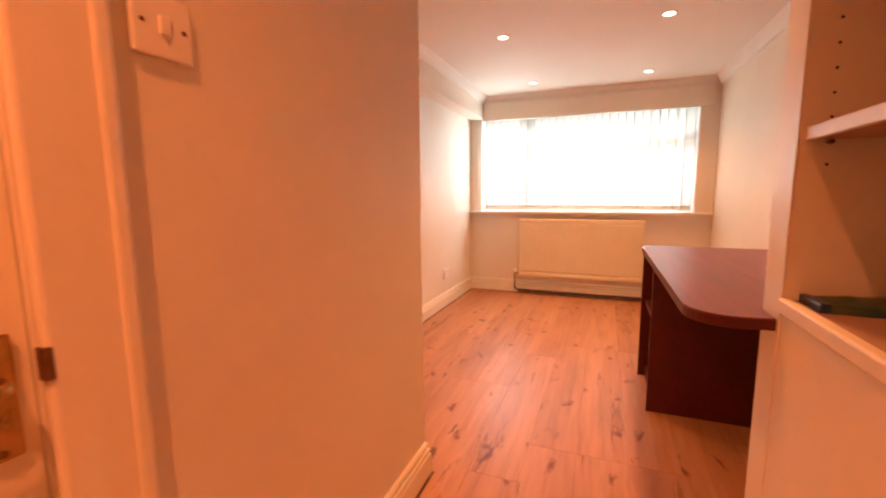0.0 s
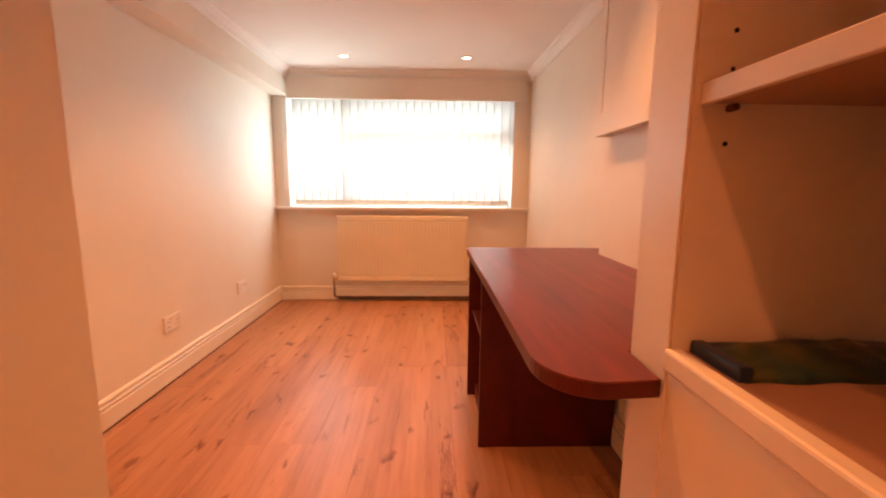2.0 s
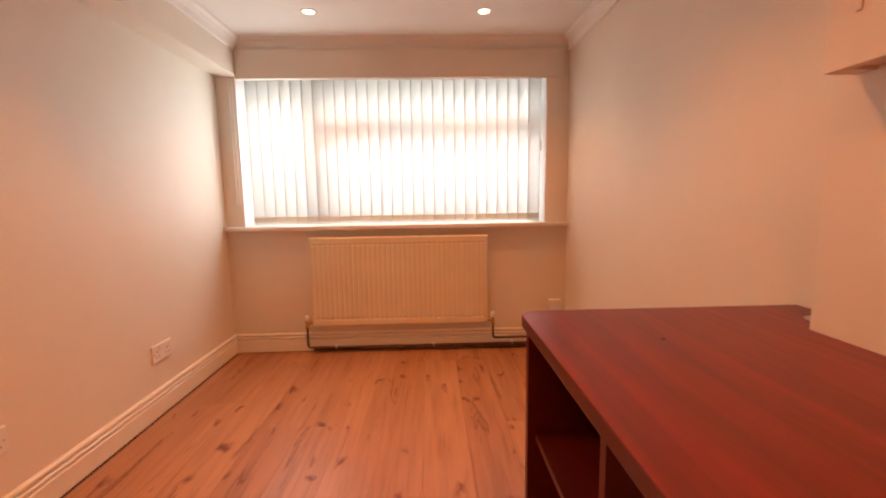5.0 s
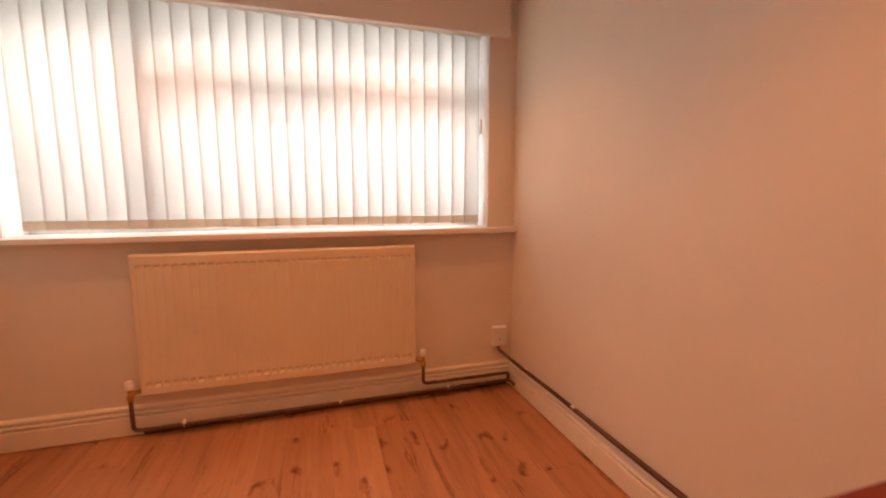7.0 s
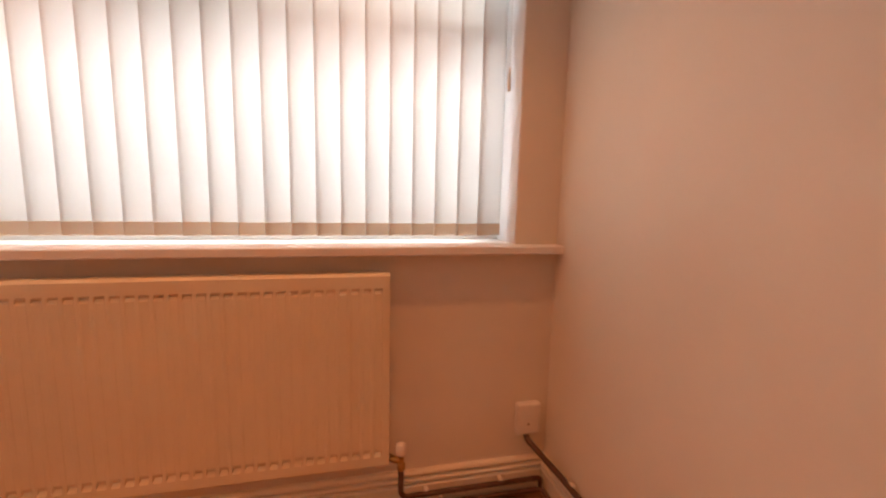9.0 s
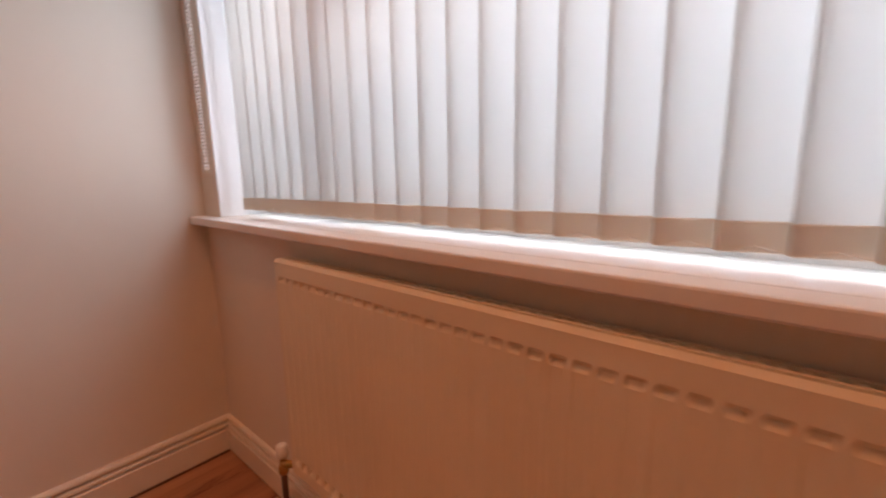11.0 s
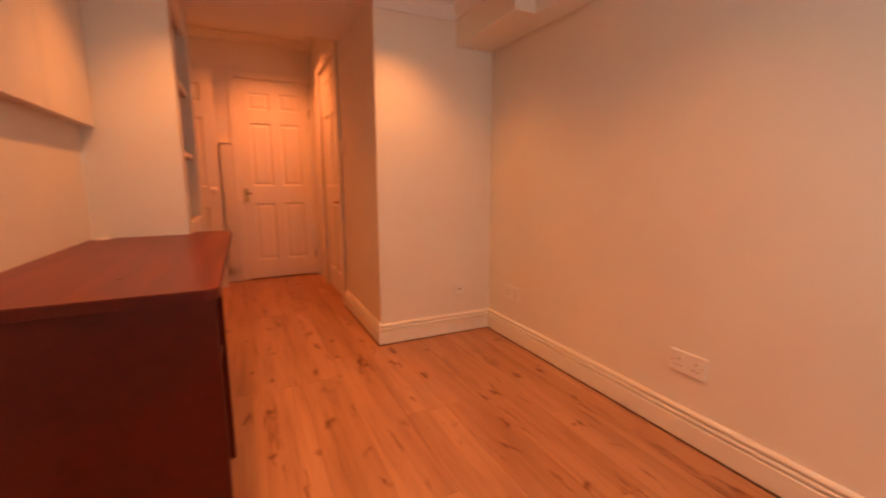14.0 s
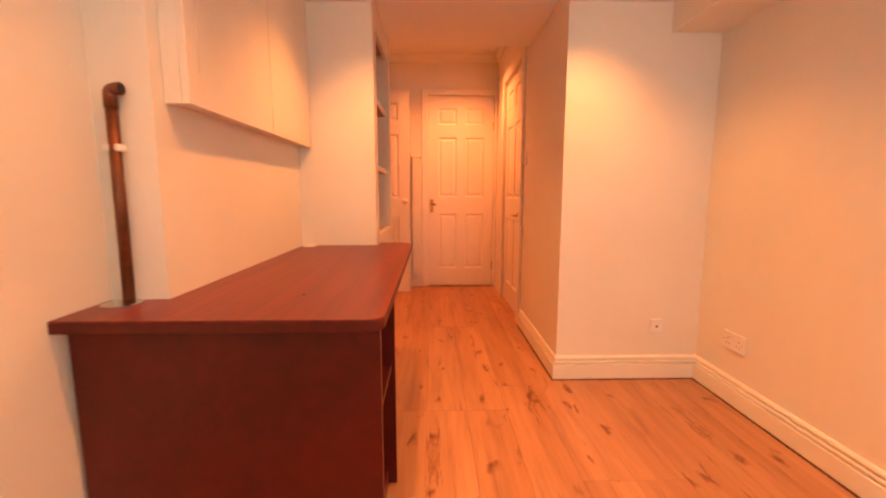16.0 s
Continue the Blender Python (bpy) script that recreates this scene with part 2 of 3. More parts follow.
def part(name, bm, material, parent, label="", smooth=False):
    me = mesh_of(bm, name)
    me.materials.append(material)
    if smooth:
        for p in me.polygons:
            p.use_smooth = True
    ob = new(name, me)
    if parent is not None:
        ob.parent = parent
    if label:
        tagged(ob, label)
    return ob


def thing(name, label, category, group="", kind="", at=(0, 0, 0)):
    ob = new(name)
    ob.location = at
    ob.empty_display_size = 0.05
    return tagged(ob, label, category, group, kind)


def structure(name, bm, material, label, category="wall"):
    return tagged(part(name, bm, material, None), label, category, "", "structure")


def add_box(bm, x0, x1, y0, y1, z0, z1, bevel=0.0, segments=2):
    made = bmesh.ops.create_cube(bm, size=1.0)["verts"]
    for v in made:
        v.co = ((x0 + x1) / 2 + v.co.x * (x1 - x0), (y0 + y1) / 2 + v.co.y * (y1 - y0), (z0 + z1) / 2 + v.co.z * (z1 - z0))
    if bevel:
        edges = list({e for v in made for e in v.link_edges})
        bmesh.ops.bevel(bm, geom=edges, offset=bevel, segments=segments, affect="EDGES", profile=0.5)
    return bm


def box(*b, bevel=0.0, segments=2):
    return add_box(bmesh.new(), *b, bevel=bevel, segments=segments)


def boxes(*many, bevel=0.0):
    bm = bmesh.new()
    for b in many:
        add_box(bm, *b, bevel=bevel)
    return bm


def add_run(bm, profile, a, b, inward, end_a=0.0, end_b=0.0):
    """A moulding: profile of (off the wall, height) from a to b; ends cut at 45 degrees by end_a and end_b (-1 inside, 1 outside corner)."""
    a, b, n = Vector((*a, 0)), Vector((*b, 0)), Vector((*inward, 0))
    along = (b - a).normalized()
    rings = []
    for p, cut in ((a, -end_a), (b, end_b)):
        rings.append([bm.verts.new(p + along * cut * d + n * d + Vector((0, 0, z))) for d, z in profile])
    count = len(profile)
    for i in range(count):
        j = (i + 1) % count
        bm.faces.new((rings[0][i], rings[0][j], rings[1][j], rings[1][i]))
    bm.faces.new(rings[0])
    bm.faces.new(rings[1][::-1])
    return bm


def add_tube(bm, points, radius, sides=12, bend=0.03):
    """A pipe along points, with rounded bends."""
    pts = [Vector(p) for p in points]
    line = [pts[0]]
    for i in range(1, len(pts) - 1):
        u, w = (pts[i - 1] - pts[i]), (pts[i + 1] - pts[i])
        cut = min(bend, u.length * 0.45, w.length * 0.45)
        p, q = pts[i] + u.normalized() * cut, pts[i] + w.normalized() * cut
        for k in range(6):
            f = k / 5
            line.append(p * (1 - f) ** 2 + pts[i] * 2 * f * (1 - f) + q * f * f)
    line.append(pts[-1])
    up = Vector((0.31, 0.17, 0.93))
    rings = []
    for i, p in enumerate(line):
        d = (line[min(i + 1, len(line) - 1)] - line[max(i - 1, 0)]).normalized()
        s = d.cross(up).normalized()
        t = s.cross(d).normalized()
        rings.append([bm.verts.new(p + radius * (math.cos(a) * s + math.sin(a) * t)) for a in [2 * math.pi * k / sides for k in range(sides)]])
    for r0, r1 in zip(rings, rings[1:]):
        for k in range(sides):
            bm.faces.new((r0[k], r0[(k + 1) % sides], r1[(k + 1) % sides], r1[k]))
    bm.faces.new(rings[0])
    bm.faces.new(rings[-1])
    return bm


def tube(points, radius, sides=12, bend=0.03):
    return add_tube(bmesh.new(), points, radius, sides, bend)


def lathe(profile, centre, axis="z", sides=24):
    """Turned shape: profile of (radius, height) round an axis."""
    bm = bmesh.new()
    rings = []
    for r, h in profile:
        ring = []
        for k in range(sides):
            a = 2 * math.pi * k / sides
            u, w = r * math.cos(a), r * math.sin(a)
            p = {"z": (u, w, h), "x": (h, u, w), "y": (u, h, w)}[axis]
            ring.append(bm.verts.new(Vector(centre) + Vector(p)))
        rings.append(ring)
    for r0, r1 in zip(rings, rings[1:]):
        for k in range(sides):
            bm.faces.new((r0[k], r0[(k + 1) % sides], r1[(k + 1) % sides], r1[k]))
    bm.faces.new(rings[0])
    bm.faces.new(rings[-1])
    return bm


def slab(outline, z0, z1, bevel=0.0):
    """A flat board with the given outline."""
    bm = bmesh.new()
    low = [bm.verts.new((x, y, z0)) for x, y in outline]
    high = [bm.verts.new((x, y, z1)) for x, y in outline]
    bm.faces.new(low[::-1])
    bm.faces.new(high)
    rim = []
    for i in range(len(outline)):
        j = (i + 1) % len(outline)
        bm.faces.new((low[i], low[j], high[j], high[i]))
    if bevel:
        bm.edges.ensure_lookup_table()
        rim = [e for e in bm.edges if all(abs(v.co.z - z1) < 1e-6 for v in e.verts) or all(abs(v.co.z - z0) < 1e-6 for v in e.verts)]
        bmesh.ops.bevel(bm, geom=rim, offset=bevel, segments=3, affect="EDGES", profile=0.5)
    return bm


# ---- plan, in metres ----
EAST = 2.28          # side wall at the window; it leans away towards the desk
BOXED, BOX_Y = 2.166, -1.962        # side wall behind the desk
NIB, NIB_X, NIB_BACK = -3.10, 1.775, -3.213     # panel that ends the desk alcove
PIER_X, PIER_Y = 0.787, -3.065
CEILING, HALL_CEILING, STEP = 2.047, 2.44, -3.93


def east(y):
    return EAST - 0.019 * y


END = -5.39
WIN = (0.12, 2.137, 0.854, 1.86)

# ---- structure ----
structure("wall_window", boxes((-0.15, 2.45, 0, 0.25, -0.1, WIN[2]), (-0.15, 2.45, 0, 0.25, WIN[3], 2.6), (-0.15, WIN[0], 0, 0.25, WIN[2], WIN[3]), (WIN[1], 2.45, 0, 0.25, WIN[2], WIN[3])), WALL, "cream painted plaster wall round the wide window")
structure("wall_west", box(-0.15, 0, -3.2, 0, -0.1, 2.6), WALL, "long plain cream painted plaster wall")
structure("wall_pier", box(-0.15, PIER_X, -3.2, PIER_Y, -0.1, 2.6), WALL, "cream painted wall jutting out beside the passage")
D1 = (-4.89, -4.125, 2.03)
structure("wall_hall_west", boxes((PIER_X - 0.12, PIER_X, D1[1], -3.2, -0.1, 2.6), (PIER_X - 0.12, PIER_X, D1[0], D1[1], D1[2], 2.6), (PIER_X - 0.12, PIER_X, END, D1[0], -0.1, 2.6)), WALL, "cream painted passage wall with a door in it")
D2 = (0.815, 1.52, 2.045)
structure("wall_hall_end", boxes((0.6, D2[0], END - 0.12, END, -0.1, 2.6), (D2[0], D2[1], END - 0.12, END, D2[2], 2.6), (D2[1], 2.45, END - 0.12, END, -0.1, 2.6)), WALL, "cream painted end wall of the passage round a door")
structure("wall_east", slab([(EAST, 0.0), (east(BOX_Y), BOX_Y), (2.5, BOX_Y), (2.5, 0.0)], -0.1, 2.6), WALL, "plain cream painted plaster side wall")
structure("wall_boxed_east", box(BOXED, 2.45, END, BOX_Y, -0.1, 2.6), WALL, "boxed-out cream painted wall behind the desk")
structure("wall_nib", box(NIB_X, BOXED, NIB_BACK, NIB, -0.1, 2.6), WALL, "cream painted panel wall ending the desk alcove")
structure("ceiling", box(-0.15, 2.45, STEP, 0.25, CEILING, CEILING + 0.1), CEIL, "smooth white painted ceiling with recessed lights", "ceiling")
structure("ceiling_hall", boxes((0.6, 2.45, END - 0.12, STEP, HALL_CEILING, HALL_CEILING + 0.1), (0.6, 2.45, STEP, STEP + 0.02, CEILING + 0.1, HALL_CEILING + 0.1)), CEIL, "higher white painted ceiling at the passage end", "ceiling")
structure("bulkhead", boxes((0, 0.14, -2.44, -0.0, 1.825, CEILING), (0, 0.262, PIER_Y, -2.44, 1.832, CEILING), bevel=0.004), WALL, "cream plaster boxing along the top of the wall", "bulkhead")
structure("subfloor", box(-0.15, 2.45, -5.6, 0.25, -0.1, -0.014), GAP, "dark bed under the floor planks", "subfloor")
structure("ground", box(-60, 60, -60, 90, -0.5, -0.4), EARTH, "earthy garden ground round the house", "ground")

# pelmet over the window and cornices
structure("pelmet", box(0.142, 2.235, -0.032, 0.0, 1.803, 1.979, bevel=0.003), WALL, "cream painted boxed pelmet above the blind", "pelmet")
COVE = [(0, 0), (0.012, 0.0), (0.016, 0.012), (0.022, 0.028), (0.038, 0.048), (0.054, 0.058), (0.06, 0.07), (0, 0.07)]


def cornice(runs, top):
    bm = bmesh.new()
    for a, b, n, ea, eb in runs:
        add_run(bm, [(d, top - 0.07 + z) for d, z in COVE], a, b, n, ea, eb)
    return bm


structure("cornice", cornice([((0.142, -0.0), (EAST, -0.0), (0, -1), 0, -1), ((EAST, 0), (east(BOX_Y), BOX_Y), (-1, 0), -1, -1),
                              ((east(BOX_Y), BOX_Y), (BOXED, BOX_Y), (0, 1), -1, 1), ((BOXED, BOX_Y), (BOXED, NIB), (-1, 0), 1, -1), ((BOXED, NIB), (NIB_X, NIB), (0, 1), -1, 0),
                              ((PIER_X, PIER_Y), (0.262, PIER_Y), (0, 1), 0, -1), ((0.262, PIER_Y), (0.262, -2.44), (1, 0), -1, 1), ((0.262, -2.44), (0.14, -2.44), (0, 1), 1, -1), ((0.14, -2.44), (0.14, 0), (1, 0), -1, -1)], CEILING), CEIL, "white plaster coving along the ceiling", "cornice")
structure("cornice_hall", cornice([((PIER_X, END), (BOXED, END), (0, 1), -1, -1), ((PIER_X, STEP), (PIER_X, END), (1, 0), 0, -1)], HALL_CEILING), CEIL, "white plaster coving in the passage", "cornice")

BASE = [(0, 0.005), (0.020, 0.005), (0.020, 0.083), (0.017, 0.0855), (0.003, 0.086), (0.003, 0.0905), (0.014, 0.092), (0.0175, 0.097), (0.0165, 0.103), (0.0125, 0.1055), (0.002, 0.106), (0.002, 0.1105), (0.010, 0.112), (0.0135, 0.117), (0.0125, 0.124), (0.008, 0.130), (0, 0.132)]


def baseboard(label, *runs):
    bm = bmesh.new()
    for a, b, n, ea, eb in runs:
        add_run(bm, BASE, a, b, n, ea, eb)
    return structure("baseboard", bm, TRIM, label, "baseboard")


def floor_gap(*runs):
    """Dark strip: open joint at the skirting, painted shade under the end door."""
    bm = bmesh.new()
    for a, b, n, ea, eb in runs:
        add_run(bm, [(0.016, 0.0006), (0.0285, 0.0006), (0.0285, 0.0016), (0.016, 0.0016)], a, b, n, ea, eb)
    return structure("floor_joint_shade", bm, JOINT, "dark strip for the open joint and gap shade along the plank edge", "joint")


floor_gap(((0, PIER_Y), (0, 0), (1, 0), -1, -1), ((PIER_X, PIER_Y), (0, PIER_Y), (0, 1), 1, -1), ((PIER_X, -4.02), (PIER_X, PIER_Y), (1, 0), 0, 1))
# no joint here: the strip paints the shade below the passage-end door
floor_gap(((1.72, END), (PIER_X + 0.02, END), (0, 1), 0, 0))
baseboard("moulded cream skirting board under the window", ((0, 0), (EAST, 0), (0, -1), -1, -1))
baseboard("moulded cream skirting board along the long wall", ((0, PIER_Y), (0, 0), (1, 0), -1, -1))
baseboard("moulded cream skirting board round the jutting wall", ((PIER_X, PIER_Y), (0, PIER_Y), (0, 1), 1, -1), ((PIER_X, -4.02), (PIER_X, PIER_Y), (1, 0), 0, 1))
baseboard("moulded cream skirting board below the side wall", ((EAST, 0), (east(BOX_Y), BOX_Y), (-1, 0), -1, -1), ((east(BOX_Y), BOX_Y), (BOXED, BOX_Y), (0, 1), -1, 1), ((BOXED, BOX_Y), (BOXED, NIB), (-1, 0), 1, -1), ((BOXED, NIB), (NIB_X, NIB), (0, 1), -1, 0))
baseboard("moulded cream skirting board at the passage end", ((1.60, END), (BOXED, END), (0, 1), 0, -1))

# ---- window ----
window = thing("window_1", "wide white plastic window with a transom behind the blind", "window", kind="structure")
FY0, FY1 = 0.16, 0.22
x0, x1, z0, z1 = WIN
frame_bm = boxes((x0, x1, FY0, FY1, z0, z0 + 0.05), (x0, x1, FY0, FY1, z1 - 0.05, z1), (x0, x0 + 0.05, FY0, FY1, z0 + 0.05, z1 - 0.05), (x1 - 0.05, x1, FY0, FY1, z0 + 0.05, z1 - 0.05), bevel=0.004)
part("window_frame", frame_bm, UPVC, window)
MULL = (0.585, 0.655)
part("mullion", box(*MULL, FY0, FY1, z0 + 0.05, z1 - 0.05, bevel=0.004), UPVC, window)
part("transom", box(MULL[1], x1 - 0.05, FY0 - 0.012, FY1, 1.475, 1.60, bevel=0.006), UPVC, window)
for a, b, c, d in ((x0 + 0.05, MULL[0], z0 + 0.05, z1 - 0.05), (MULL[1], x1 - 0.05, z0 + 0.05, 1.475), (MULL[1], x1 - 0.05, 1.60, z1 - 0.05)):
    p = part("pane", box(a, b, 0.186, 0.192, c, d), PANE, window)
    p.visible_shadow = False
part("window_sill", boxes((0.0, EAST, -0.050, 0.0, z0 - 0.014, z0 + 0.012), (x0, x1, 0.0, FY0, z0, z0 + 0.012), bevel=0.004), SILLP, window, "painted white board with a rounded nose")

for a, b in ((WIN[0], WIN[0] + 0.004), (WIN[1] - 0.004, WIN[1])):
    part("reveal_lining", box(a, b, 0.002, FY0, z0 + 0.0125, z1 - 0.002), UPVC, window, "smooth white lining board")

# ---- doors ----
def six_panel_door(name, label, width, height, thick, kind="structure"):
    """Door leaf in the xz plane, hinge edge at x = 0, front face at y = 0 towards +y."""
    door = thing(name, label, "door", kind=kind)
    st, mid = 0.105, 0.09
    zs = (0.0, 0.19, 0.79, 0.97, 1.60, 1.73, 1.90, height)
    bm = bmesh.new()
    add_box(bm, 0, st, -thick, 0, 0, height)
    add_box(bm, width - st, width, -thick, 0, 0, height)
    for a, b in ((zs[1], zs[2]), (zs[3], zs[4]), (zs[5], zs[6])):
        add_box(bm, width / 2 - mid / 2, width / 2 + mid / 2, -thick, 0, a, b)
    for a, b in ((zs[0], zs[1]), (zs[2], zs[3]), (zs[4], zs[5]), (zs[6], zs[7])):
        add_box(bm, st, width - st, -thick, 0, a, b)
    part("leaf", bm, DOORP, door)
    for a, b in ((st, width / 2 - mid / 2), (width / 2 + mid / 2, width - st)):
        for c, d in ((zs[1], zs[2]), (zs[3], zs[4]), (zs[5], zs[6])):
            pm = bmesh.new()
            steps = ((0.0, -0.001), (0.008, -0.009), (0.02, -0.011), (0.04, -0.003))
            rings = []
            for inset, y in steps:
                rings.append([pm.verts.new(v) for v in ((a + inset, y, c + inset), (b - inset, y, c + inset), (b - inset, y, d - inset), (a + inset, y, d - inset))])
            for r0, r1 in zip(rings, rings[1:]):
                for k in range(4):
                    pm.faces.new((r0[k], r0[(k + 1) % 4], r1[(k + 1) % 4], r1[k]))
            pm.faces.new(rings[-1])
            back = [pm.verts.new((v.co.x, -thick + 0.006, v.co.z)) for v in rings[0]]
            for k in range(4):
                pm.faces.new((back[k], back[(k + 1) % 4], rings[0][(k + 1) % 4], rings[0][k]))
            pm.faces.new(back)
            part("panel", pm, DOORP, door)
    return door


def lever_handle(door, x, z, towards, plate_mat, lever_mat, label, reach=0.10):
    plate = part("handle_plate", box(x - 0.02, x + 0.02, 0.0, 0.007, z - 0.07, z + 0.07, bevel=0.003), plate_mat, door, label)
    part("lever", tube([(x, 0.0, z + 0.02), (x, 0.042, z + 0.02), (x + towards * reach, 0.046, z + 0.018)], 0.0085, 10, 0.02), lever_mat, plate, smooth=True)
    for dz in (-0.06, 0.06):
        part("screw", lathe([(0.0045, 0.0075), (0.0045, 0.0095), (0.002, 0.0102)], (x, 0, z + dz), "y", 10), BROWN, plate)


def hinge(door, z):
    part("hinge", box(-0.004, 0.012, -0.004, 0.007, z - 0.045, z + 0.045, bevel=0.002), CHROME, door)


end_door = six_panel_door("door_1", "closed cream six-panel door at the passage end", D2[1] - D2[0] - 0.006, D2[2] - 0.016, 0.035)
lever_handle(end_door, 0.665, 0.875, -1, BRASS, BROWN, "worn brass lever plate", 0.05)
for hz in (0.22, 1.72):
    hinge(end_door, hz)
end_door.matrix_basis = pose(D2[0] + 0.003, END - 0.02, 0.014)

west_door = six_panel_door("door_2", "closed cream six-panel door in the passage wall", D1[1] - D1[0] - 0.006, D1[2] - 0.008, 0.035)
lever_handle(west_door, 0.036, 0.818, 1, BRASS, BRASS, "worn brass lever plate")
west_door.matrix_basis = pose(PIER_X - 0.012, D1[1] - 0.0015, 0.012, 0, 0, -90)

open_door = six_panel_door("door_3", "open cream six-panel door standing across a recess", 0.52, 2.02, 0.035)
part("knob", lathe([(0.024, 0.0), (0.024, 0.006), (0.01, 0.012), (0.01, 0.03), (0.026, 0.04), (0.03, 0.055), (0.022, 0.068), (0.006, 0.072)], (0.045, 0, 0.94), "y", 20), SOCK, open_door, "round white knob", smooth=True)
open_door.matrix_basis = pose(1.705, -5.12, 0.008)


def architrave(label, runs):
    bm = bmesh.new()
    for b in runs:
        add_box(bm, *b, bevel=0.006)
    return structure("door_trim_and_blocker", bm, TRIM, label, "door frame")


# first box: panel added behind the leaf, out of sight, to block sky light
architrave("moulded cream frame round the passage-end door, with an added light-blocking panel", [(D2[0], D2[1], END - 0.119, END - 0.06, 0, D2[2]), (D2[1], D2[1] + 0.065, END, END + 0.018, 0, D2[2] + 0.055), (PIER_X + 0.002, D2[1], END, END + 0.018, D2[2], D2[2] + 0.055), (PIER_X + 0.002, D2[0], END, END + 0.016, 0, D2[2])])
# last box: hidden filler added so no sky light leaks round the leaf
architrave("moulded cream frame round the passage side door, with an added light-blocking panel", [(PIER_X, PIER_X + 0.018, D1[1], D1[1] + 0.088, 0, D1[2] + 0.07), (PIER_X, PIER_X + 0.018, D1[0] - 0.07, D1[0], 0, D1[2] + 0.07), (PIER_X, PIER_X + 0.018, D1[0], D1[1], D1[2], D1[2] + 0.07),
             (PIER_X, PIER_X + 0.022, D1[1] + 0.080, D1[1] + 0.104, 0, D1[2] + 0.072), (PIER_X - 0.12, PIER_X - 0.052, D1[0], D1[1], 0, D1[2])])
strike = thing("strike_plate", "dark metal strike plate on the door frame", "strike plate")
part("plate", box(PIER_X + 0.004, PIER_X + 0.0195, D1[1] - 0.004, D1[1] + 0.006, 0.842, 0.880, bevel=0.001), BROWN, strike)
casing = thing("pipe_casing", "low painted boxing beside the passage-end door", "boxing")
part("front", box(1.60, 1.69, END, END + 0.05, 0.14, 1.40, bevel=0.004), WALL, casing)
part("cap", box(1.595, 1.695, END, END + 0.06, 1.40, 1.42, bevel=0.003), TRIM, casing)

# ---- built-in bookcase ----
SH_X, SH_Y0, SH_Y1 = NIB_X, NIB_BACK, -3.775
case = thing("bookcase", "built-in cream painted bookcase with an adjustable shelf", "bookcase")
part("lower_panel", box(SH_X - 0.002, SH_X + 0.02, SH_Y1, SH_Y0, 0.0, 0.775), CUPB, case)
part("ledge", box(SH_X + 0.016, BOXED - 0.03, SH_Y1, SH_Y0, 0.765, 0.7985), SHELF_SHADED, case, "painted ledge board in the shaded shelf colour")
part("ledge_nosing", box(SH_X - 0.012, SH_X + 0.0158, SH_Y1, SH_Y0, 0.768, 0.803, bevel=0.005), CUPB, case, "pale painted rounded nosing")
part("stile", box(SH_X - 0.005, SH_X - 0.0004, NIB_BACK, NIB - 0.001, 0.0, 1.95, bevel=0.0015), CUPB, case)
part("stile", box(SH_X - 0.014, SH_X + 0.02, SH_Y1 - 0.06, SH_Y1, 0.0, CEILING, bevel=0.003), CUPB, case)
part("head_rail", box(SH_X - 0.0, SH_X + 0.02, SH_Y1, SH_Y0, 1.90, CEILING), CUPB, case)
part("end_panel", box(SH_X + 0.02, BOXED, SH_Y1 - 0.05, SH_Y1, 0.0, CEILING), CUPB, case)
part("back_panel", box(BOXED - 0.03, BOXED - 0.004, SH_Y1, SH_Y0, 0.795, 1.95), SHELF_SHADED, case)
part("top_panel", box(SH_X + 0.02, BOXED - 0.004, SH_Y1, SH_Y0, 1.93, 1.96), SHELF_SHADED, case)
for sz in (1.160, 1.535):
    part("shelf_lipping", box(SH_X + 0.008, SH_X + 0.0198, SH_Y1 + 0.002, SH_Y0 - 0.002, sz - 0.002, sz + 0.027, bevel=0.002), CUPB, case, "pale painted front edge")
    part("shelf", box(SH_X + 0.02, BOXED - 0.031, SH_Y1 + 0.002, SH_Y0 - 0.002, sz, sz + 0.026, bevel=0.002), SHELF_SHADED, case)
for i in range(1, 10):
    hz = 1.0555 + 0.0505 * i
    for hx in (1.826, 2.09):
        part("pin_hole", lathe([(0.0032, 0.0), (0.0032, -0.0012), (0.002, -0.0016)], (hx, SH_Y0 - 0.0002, hz), "y", 10), HOLE, case)
part("shelf_pin", tube([(1.826, SH_Y0 + 0.002, 1.154), (1.826, SH_Y0 - 0.016, 1.154)], 0.005, 10), BROWN, case)

# ---- packet on the ledge ----
packet = thing("packet", "crumpled green and blue plastic packet lying on the ledge", "packet")
bm = bmesh.new()
NX, NY = 26, 12
grid = {}
for side in (0, 1):
    for i in range(NX + 1):
        for j in range(NY + 1):
            u, v = i / NX, j / NY
            puff = (math.sin(math.pi * u) ** 0.35) * (math.sin(math.pi * v) ** 0.45)
            wob = noise.noise(Vector((u * 9, v * 4, side * 3))) * 0.008
            z = 0.003 + 0.016 * v + (0.016 * puff + wob * puff if side else 0.0)
            x = 1.806 + 0.33 * u + 0.012 * v + 0.003 * math.sin(v * 17)
            y = SH_Y0 - 0.112 + 0.104 * v + 0.003 * math.sin(u * 21)
            grid[side, i, j] = bm.verts.new((x, y, 0.795 + z)) if side == 0 or (0 < i < NX and 0 < j < NY) else grid[0, i, j]
for side in (0, 1):
    for i in range(NX):
        for j in range(NY):
            q = [grid[side, i, j], grid[side, i + 1, j], grid[side, i + 1, j + 1], grid[side, i, j + 1]]
            bm.faces.new(q)
part("bag", bm, BAG, packet, smooth=True)
